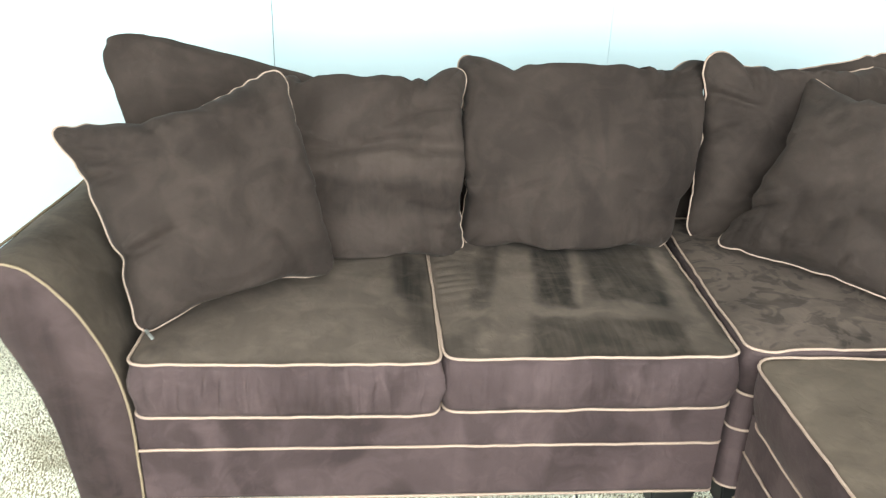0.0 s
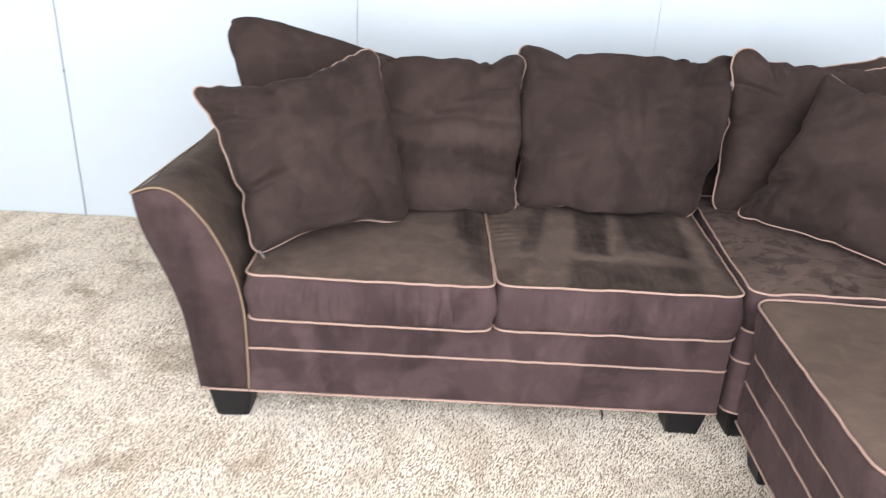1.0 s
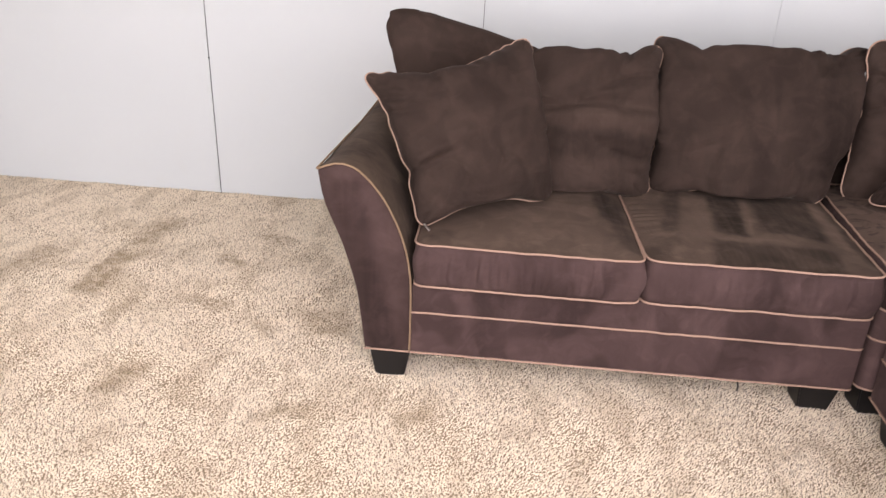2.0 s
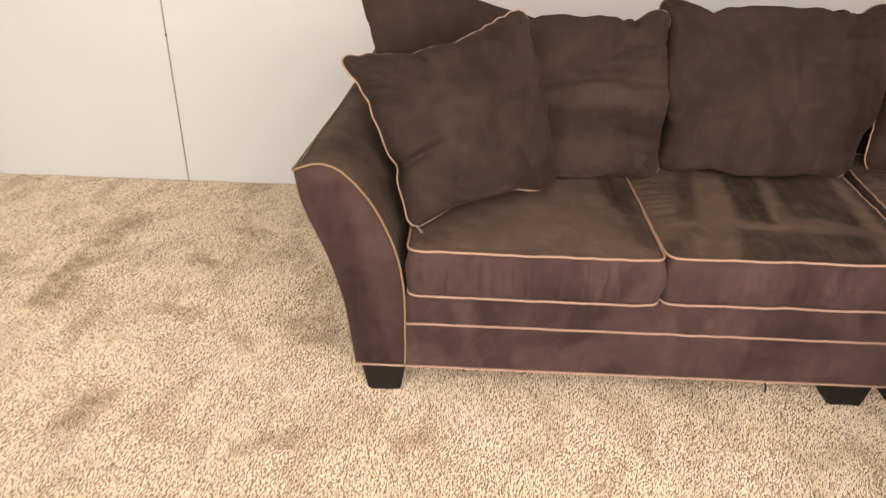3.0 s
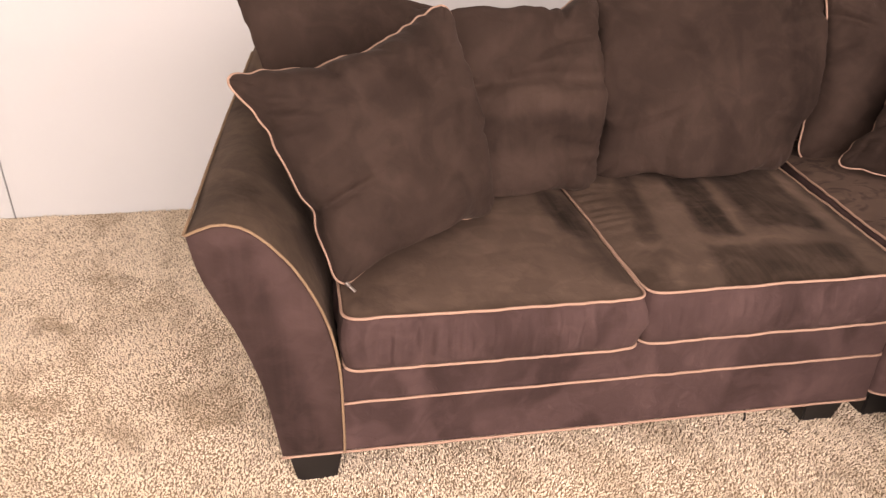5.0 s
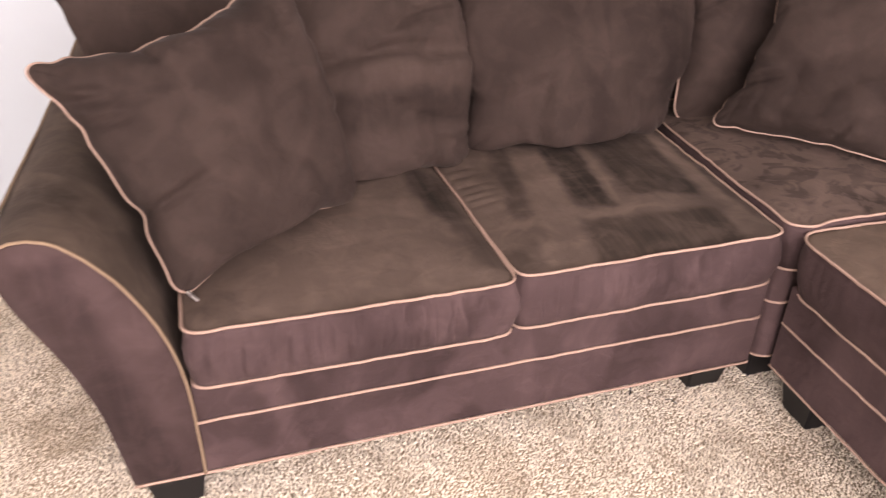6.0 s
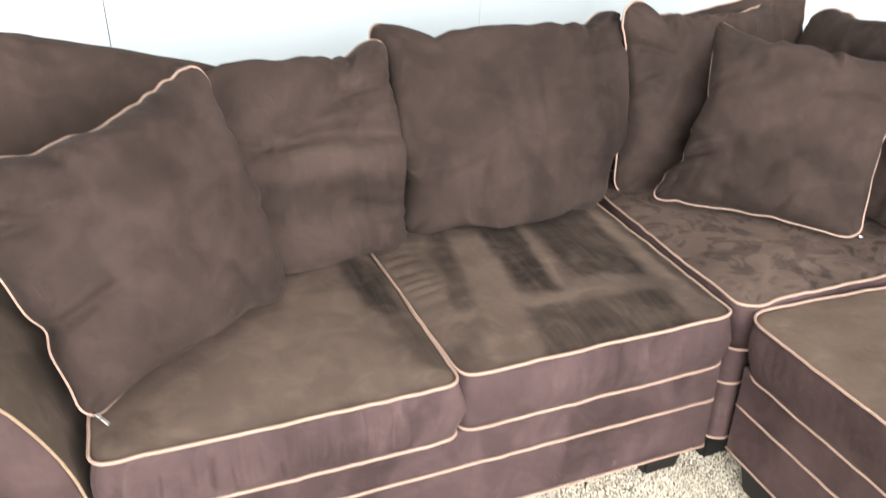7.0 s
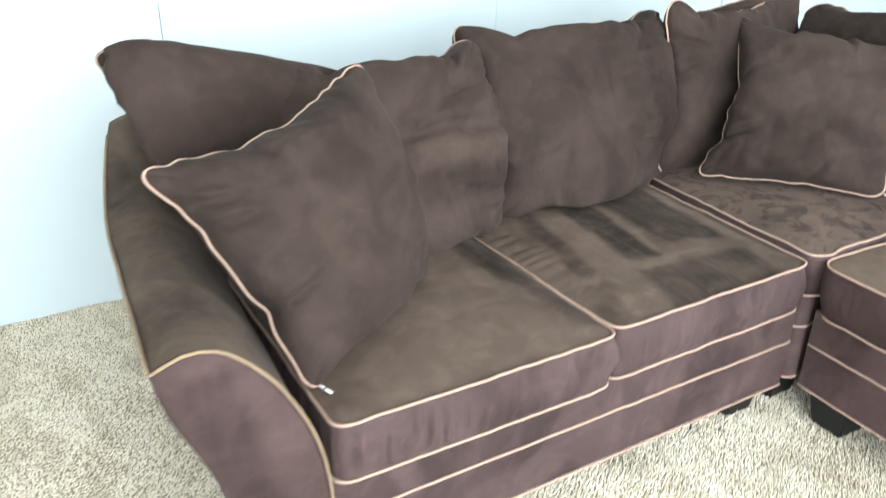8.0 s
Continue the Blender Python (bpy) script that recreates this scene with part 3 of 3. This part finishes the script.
def flared_arm(parent):
    outer = smooth_line([(-0.263, 0, 0.634), (-0.247, 0, 0.55), (-0.198, 0, 0.425), (-0.160, 0, 0.298), (-0.143, 0, 0.195), (-0.131, 0, 0.103)], 0.02)
    inner = smooth_line([(-0.263, 0, 0.634), (-0.216, 0, 0.652), (-0.168, 0, 0.645), (-0.120, 0, 0.608), (-0.072, 0, 0.542), (-0.034, 0, 0.460), (-0.011, 0, 0.373), (-0.003, 0, 0.282), (-0.002, 0, 0.103)], 0.02)
    ring = outer[::-1] + inner[1:]
    k = len(ring)
    rows = [0.0, 0.006, 0.015] + [0.03 + 0.85 * i / 40 for i in range(41)] + [0.90]
    verts, faces = [], []
    for y in rows:
        shrink = 0.006 if y in (0.0, 0.90) else 0.0
        for p in ring:
            high = min(1, max(0, (p.z - 0.1) / 0.5))
            q = Vector((p.x + drift(y) * high, y, p.z + rise(y) * high))
            q += 0.004 * noise.noise_vector(Vector((p.x * 5, y * 5, p.z * 5))) * (0.0 if y < 0.02 else 1.0)
            if shrink:
                c = Vector((-0.11, y, 0.38))
                q += (c - q).normalized() * shrink
                q.y = y - (0.004 if y == 0 else -0.004)
            verts.append(q)
    for j in range(len(rows) - 1):
        for i in range(k):
            faces.append((j * k + i, j * k + (i + 1) % k, (j + 1) * k + (i + 1) % k, (j + 1) * k + i))
    m = len(verts)
    faces.append(list(range(k))[::-1])
    faces.append([m - k + i for i in range(k)])
    me = mesh_of("arm", verts, faces, ARM_LIT)
    # front cap gets the shaded tone, the shell the lit one
    me.materials.append(ARM_FRONT_SHADED)
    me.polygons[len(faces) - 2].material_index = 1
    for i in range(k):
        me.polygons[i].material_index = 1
    arm = part("arm", me, parent)
    part("front_piping", tube("front_piping", [p + Vector((0.001, -0.005, 0.002)) for p in inner], 0.0029, PIPE_DULL, False, 8, 0.001), arm, "dull cream cord piping")
    part("side_piping", tube("side_piping", [(-0.264 + drift(y), y, 0.636 + rise(y)) for y in (i * 0.045 for i in range(20))], 0.0030, PIPE_DULL, False, 8, 0.001), arm, "dull cream cord piping")
    return arm


flared_arm(loveseat)
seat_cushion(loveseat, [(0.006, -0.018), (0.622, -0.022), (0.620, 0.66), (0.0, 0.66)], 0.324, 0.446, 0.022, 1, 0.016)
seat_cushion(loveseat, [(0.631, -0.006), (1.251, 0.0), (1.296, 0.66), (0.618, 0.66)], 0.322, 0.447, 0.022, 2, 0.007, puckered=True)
sofa_foot(loveseat, -0.062, 0.085)
sofa_foot(loveseat, 1.183, 0.105)
sofa_foot(loveseat, -0.062, 0.86)
sofa_foot(loveseat, 1.183, 0.86)
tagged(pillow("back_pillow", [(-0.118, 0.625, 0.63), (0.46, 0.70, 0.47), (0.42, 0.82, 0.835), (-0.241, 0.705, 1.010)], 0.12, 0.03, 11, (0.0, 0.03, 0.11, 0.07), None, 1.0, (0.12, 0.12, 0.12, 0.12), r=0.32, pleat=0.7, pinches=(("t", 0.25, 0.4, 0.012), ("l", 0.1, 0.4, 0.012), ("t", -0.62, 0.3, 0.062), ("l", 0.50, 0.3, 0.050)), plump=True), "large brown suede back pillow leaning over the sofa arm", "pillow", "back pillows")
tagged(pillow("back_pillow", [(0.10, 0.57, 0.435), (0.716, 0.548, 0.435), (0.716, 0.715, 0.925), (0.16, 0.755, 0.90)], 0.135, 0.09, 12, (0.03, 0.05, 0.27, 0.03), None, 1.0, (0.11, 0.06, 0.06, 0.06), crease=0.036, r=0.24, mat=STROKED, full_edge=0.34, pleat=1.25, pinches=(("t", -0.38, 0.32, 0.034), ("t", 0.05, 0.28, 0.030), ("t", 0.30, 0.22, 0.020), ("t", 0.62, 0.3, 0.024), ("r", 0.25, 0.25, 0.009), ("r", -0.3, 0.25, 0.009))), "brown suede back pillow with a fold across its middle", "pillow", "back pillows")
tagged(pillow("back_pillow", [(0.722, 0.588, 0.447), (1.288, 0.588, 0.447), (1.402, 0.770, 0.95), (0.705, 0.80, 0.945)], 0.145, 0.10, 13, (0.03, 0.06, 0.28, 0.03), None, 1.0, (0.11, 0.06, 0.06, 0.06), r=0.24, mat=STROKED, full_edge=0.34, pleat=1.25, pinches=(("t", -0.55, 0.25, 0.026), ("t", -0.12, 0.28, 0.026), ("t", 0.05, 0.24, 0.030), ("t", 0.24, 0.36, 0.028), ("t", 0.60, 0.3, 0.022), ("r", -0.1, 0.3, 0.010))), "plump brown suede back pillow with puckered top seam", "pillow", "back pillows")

# ---------------------------------------------------------------- corner section
corner = thing("sofa_section", "dark brown suede corner section with an angled front", "sofa", "sectional sofa")


def corner_base(parent):
    line = rounded([(1.260, 0.07), (1.261, 0.014), (1.292, -0.004), (1.36, 0.010), (2.12, 0.010), (2.12, 0.93), (1.260, 0.93)], 0.016)
    k = len(line)
    verts = [(p.x, p.y, z) for z in (0.107, 0.350) for p in line]
    faces = [(i, (i + 1) % k, k + (i + 1) % k, k + i) for i in range(k)] + [list(range(k))[::-1], list(range(k, 2 * k))]
    ob = part("base", mesh_of("base", verts, faces, PANEL_LIT, False), parent)
    for name, z in (("rail_piping", 0.262), ("hem_piping", 0.108)):
        part(name, tube(name, [(p.x, p.y, z) for p in line], 0.0031, PIPE, True), ob, "cream cord piping")
    return ob


corner_base(corner)
seat_cushion(corner, [(1.266, 0.012), (1.310, -0.012), (1.36, 0.000), (2.02, 0.000), (2.02, 0.78), (1.336, 0.78), (1.284, 0.27)], 0.352, 0.462, 0.02, 3, 0.003, mat=SEAT_CRUSHED)
part("back_frame", box("back_frame", (1.272, 0.80, 0.113), (2.27, 0.95, 0.80), FABRIC, 0.04, 4), corner)
part("back_frame", box("back_frame", (2.122, 0.0, 0.113), (2.27, 0.798, 0.80), FABRIC, 0.04, 4), corner)
sofa_foot(corner, 1.352, 0.105, 0.112)
sofa_foot(corner, 2.19, 0.10, 0.112)
sofa_foot(corner, 2.19, 0.86, 0.112)
sofa_foot(corner, 1.335, 0.86, 0.112)
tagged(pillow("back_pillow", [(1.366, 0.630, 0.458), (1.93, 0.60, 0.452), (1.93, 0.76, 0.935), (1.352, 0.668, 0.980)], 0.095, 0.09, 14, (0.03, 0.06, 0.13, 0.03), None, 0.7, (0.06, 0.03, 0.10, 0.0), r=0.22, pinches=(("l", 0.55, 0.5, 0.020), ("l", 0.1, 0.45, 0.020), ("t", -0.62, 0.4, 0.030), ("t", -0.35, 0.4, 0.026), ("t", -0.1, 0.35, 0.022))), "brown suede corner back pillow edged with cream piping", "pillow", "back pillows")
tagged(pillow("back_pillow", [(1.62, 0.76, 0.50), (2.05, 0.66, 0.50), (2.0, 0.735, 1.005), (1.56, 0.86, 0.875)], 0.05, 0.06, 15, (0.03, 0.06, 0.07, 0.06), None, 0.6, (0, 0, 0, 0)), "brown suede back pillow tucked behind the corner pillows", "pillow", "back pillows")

# ---------------------------------------------------------------- return section
ret = thing("sofa_section", "dark brown suede armless section set square to the others", "sofa", "sectional sofa", place=(1.289, -0.018, 0), turn=-2.8)
rb = part("base", box("base", (0.0, -1.36, 0.098), (0.93, 0.0, 0.32), PANEL_LIT, 0.004, 2), ret)
for name, z in (("rail_piping", 0.222), ("hem_piping", 0.0985)):
    pts = [(0.05, 0.003, z)] + [(-0.003, -0.006 - 1.34 * i / 60, z) for i in range(61)]
    part(name, tube(name, pts, 0.0031, PIPE, False, 8, 0.0015), rb, "cream cord piping")
seat_cushion(ret, [(-0.004, -0.692), (0.66, -0.692), (0.66, 0.006), (-0.004, 0.006)], 0.310, 0.450, 0.02, 4, 0.002, 0.07, SEAT_BANDED, -0.022)
seat_cushion(ret, [(-0.004, -1.37), (0.66, -1.37), (0.66, -0.70), (-0.004, -0.70)], 0.310, 0.450, 0.02, 5, 0.002, 0.07, SEAT_BANDED, -0.022)
part("back_frame", box("back_frame", (0.80, -1.36, 0.11), (0.95, 0.0, 0.80), FABRIC, 0.04, 4), ret)
for x, y in ((0.082, -0.080), (0.082, -1.28), (0.86, -0.075), (0.86, -1.28)):
    sofa_foot(ret, x, y, 0.11)
tagged(moved(pillow("back_pillow", [(0.55, 0.76, 0.48), (0.57, 0.06, 0.48), (0.76, 0.06, 0.95), (0.705, 0.735, 0.935)], 0.08, 0.09, 16, (0.03, 0.03, 0.15, 0.03), None, 1.0, (0.04, 0.04, 0.04, 0.04), r=0.24), ret.matrix_basis), "brown suede back pillow on the armless section", "pillow", "back pillows")
tagged(moved(pillow("back_pillow", [(0.60, 0.03, 0.48), (0.60, -0.62, 0.48), (0.78, -0.62, 0.95), (0.78, 0.02, 0.95)], 0.08, 0.09, 17, (0.03, 0.03, 0.15, 0.03), None, 1.0, (0.04, 0.04, 0.04, 0.04), r=0.24), ret.matrix_basis), "brown suede back pillow on the armless section", "pillow", "back pillows")


# ---------------------------------------------------------------- throw pillows
def zip_pull(parent, at, turn):
    bm = bmesh.new()
    for x, w, h in ((0.0, 0.010, 0.006), (0.014, 0.016, 0.004)):
        made = bmesh.ops.create_cube(bm, size=1, matrix=Matrix.Translation((x, 0, 0)) @ Matrix.Diagonal((w, 0.007, h, 1)))
    bmesh.ops.bevel(bm, geom=bm.edges[:], offset=0.0012, segments=1, affect="EDGES")
    me = bpy.data.meshes.new("zip_pull")
    bm.to_mesh(me)
    bm.free()
    me.materials.append(METAL)
    ob = part("zip_pull", me, parent, "small pale metal zip pull")
    ob.matrix_basis = pose(*at, *turn)


t1 = pillow("throw_pillow", [(0.006, 0.085, 0.462), (0.384, 0.356, 0.480), (0.266, 0.420, 0.952), (-0.195, 0.287, 0.838)], 0.110, 0.07, 21, (0.07, 0.01, 0.20, 0.12), None, 0.6, (0.15, 0.0, 0.0, 0.0), pleat=0.6, sunk=True, pinches=(("l", -0.32, 0.75, 0.024), ("l", 0.42, 0.45, 0.018), ("l", 0.62, 0.35, 0.014), ("t", -0.30, 0.45, 0.018), ("t", 0.15, 0.35, 0.012), ("r", -0.2, 0.3, 0.010)))
tagged(t1, "square brown suede throw pillow leaning on the arm, cream piping", "pillow", "throw pillows")
zip_pull(t1, (0.022, 0.078, 0.468), (0, 30, -40))
t2 = pillow("throw_pillow", [(1.385, 0.500, 0.500), (1.700, 0.120, 0.500), (1.93, 0.28, 0.858), (1.622, 0.650, 0.922)], 0.105, 0.07, 22, (0.06, 0.03, 0.18, 0.24), None, 0.6, (0.0, 0.06, 0.02, 0.0), pleat=0.6, pinches=(("l", -0.55, 0.6, 0.022), ("l", 0.1, 0.4, 0.016), ("t", 0.2, 0.45, 0.018), ("t", -0.3, 0.3, 0.012), ("b", 0.2, 0.4, 0.012)))
tagged(t2, "square brown suede throw pillow leaning in the corner, cream piping", "pillow", "throw pillows")
zip_pull(t2, (1.705, 0.112, 0.505), (0, 20, 30))


# ---------------------------------------------------------------- carpet pile
def carpet_pile(name, xs, ys, step, scale, skip):
    """Short leaning yarn tufts; the lean follows slow swirls, as footsteps and a vacuum leave it."""
    rng = np.random.default_rng(5)
    gx, gy = np.meshgrid(np.arange(*xs, step), np.arange(*ys, step))
    x, y = gx.ravel(), gy.ravel()
    hidden = skip(x, y)
    x, y = x[~hidden], y[~hidden]
    k = len(x)
    x = x + rng.uniform(-0.5, 0.5, k) * step
    y = np.minimum(y + rng.uniform(-0.5, 0.5, k) * step, Y1 - 0.004)
    swirl = np.sin(2.1 * x + 1.3 * y + 0.6 * np.sin(3.7 * y)) + 0.8 * np.sin(4.3 * y - 2.9 * x + 1.1) + 0.5 * np.sin(9.1 * x + 5.3 * y)
    ang = 1.3 * swirl + rng.normal(0, 0.7, k)
    lean = rng.uniform(0.001, 0.007, k)
    clump = np.sin(61 * x + 3 * np.sin(37 * y)) + np.sin(53 * y + 3 * np.sin(41 * x + 1)) + 0.8 * np.sin(23 * x - 19 * y + 2 * np.sin(11 * y))
    dent = np.sin(17 * x + 9 * y + 2 * np.sin(7 * y)) + np.sin(13 * y - 8 * x + 2 * np.sin(9 * x))
    tall = rng.uniform(0.0090, 0.0150, k) + 0.0006 * clump + 0.0012 * dent
    rad = rng.uniform(0.0029, 0.0046, k) * scale
    spin = rng.uniform(0, 6.283, k)
    verts = np.zeros((k, 7, 3))
    for j in range(3):
        a = spin + j * 2.0944
        verts[:, j] = np.stack([x + rad * np.cos(a), y + rad * np.sin(a), np.full(k, -0.016)], 1)
        verts[:, 3 + j] = np.stack([x + 0.55 * lean * np.cos(ang) + 0.85 * rad * np.cos(a + 0.5), y + 0.55 * lean * np.sin(ang) + 0.85 * rad * np.sin(a + 0.5), -0.016 + 0.65 * tall], 1)
    verts[:, 6] = np.stack([x + lean * np.cos(ang), y + lean * np.sin(ang), -0.016 + tall], 1)
    verts[:, :, 1] = np.minimum(verts[:, :, 1], Y1 - 0.001)
    pattern = np.array([(0, 1, 4), (0, 4, 3), (1, 2, 5), (1, 5, 4), (2, 0, 3), (2, 3, 5), (3, 4, 6), (4, 5, 6), (5, 3, 6)])
    tris = (np.arange(k)[:, None, None] * 7 + pattern[None]).reshape(-1)
    me = bpy.data.meshes.new(name)
    me.vertices.add(k * 7)
    me.vertices.foreach_set("co", verts.reshape(-1))
    me.loops.add(len(tris))
    me.loops.foreach_set("vertex_index", tris.astype(np.int32))
    me.polygons.add(len(tris) // 3)
    me.polygons.foreach_set("loop_start", np.arange(0, len(tris), 3, dtype=np.int32))
    me.update(calc_edges=True)
    me.materials.append(CARPET)
    me.polygons.foreach_set("use_smooth", [True] * len(me.polygons))
    ob = part(name, me, floor, "beige carpet tufts")
    tagged(ob, kind="stuff")


carpet_pile("pile", (-2.4, 1.6), (-0.7, Y1 - 0.004), 0.0051, 0.72, lambda x, y: (x > 0.05) & (y > 0.35) | (x > 1.5) & (y > -0.6))
carpet_pile("pile", (X0 + 0.01, X1 - 0.01), (Y0 + 0.01, Y1 - 0.008), 0.019, 2.2, lambda x, y: (x > -2.395) & (x < 1.595) & (y > -0.695))
# backing sheet coloured dark to deepen the shade in gaps between tufts
part("backing", boxes("backing", [((X0, Y0, -0.03), (X1, Y1, -0.0115))], BACKING_SHADE), floor, "brown carpet backing, darkened for shade between tufts")

# ---------------------------------------------------------------- small things
nail = part("nail", box("nail", (-1.1335, Y1 - 0.0045, 0.628), (-1.1255, Y1 + 0.004, 0.636), BLACK, 0.003, 2), north, "small dark nail head in the joint")
thread = [(0.938, 0.02, 0.104), (0.940, 0.018, 0.085), (0.944, 0.017, 0.070), (0.943, 0.016, 0.058)]
part("loose_strap", tube("loose_strap", smooth_line(thread, 0.004), 0.0026, BLACK, False, 6), loveseat, "short dark strap end hanging under the base")
lint = part("lint", tube("lint", smooth_line([(1.056, 0.030, 0.003), (1.064, 0.023, 0.007), (1.074, 0.009, 0.003)], 0.004), 0.0012, BLACK, False, 6))
tagged(lint, "tiny dark bit of lint on the carpet", "lint")
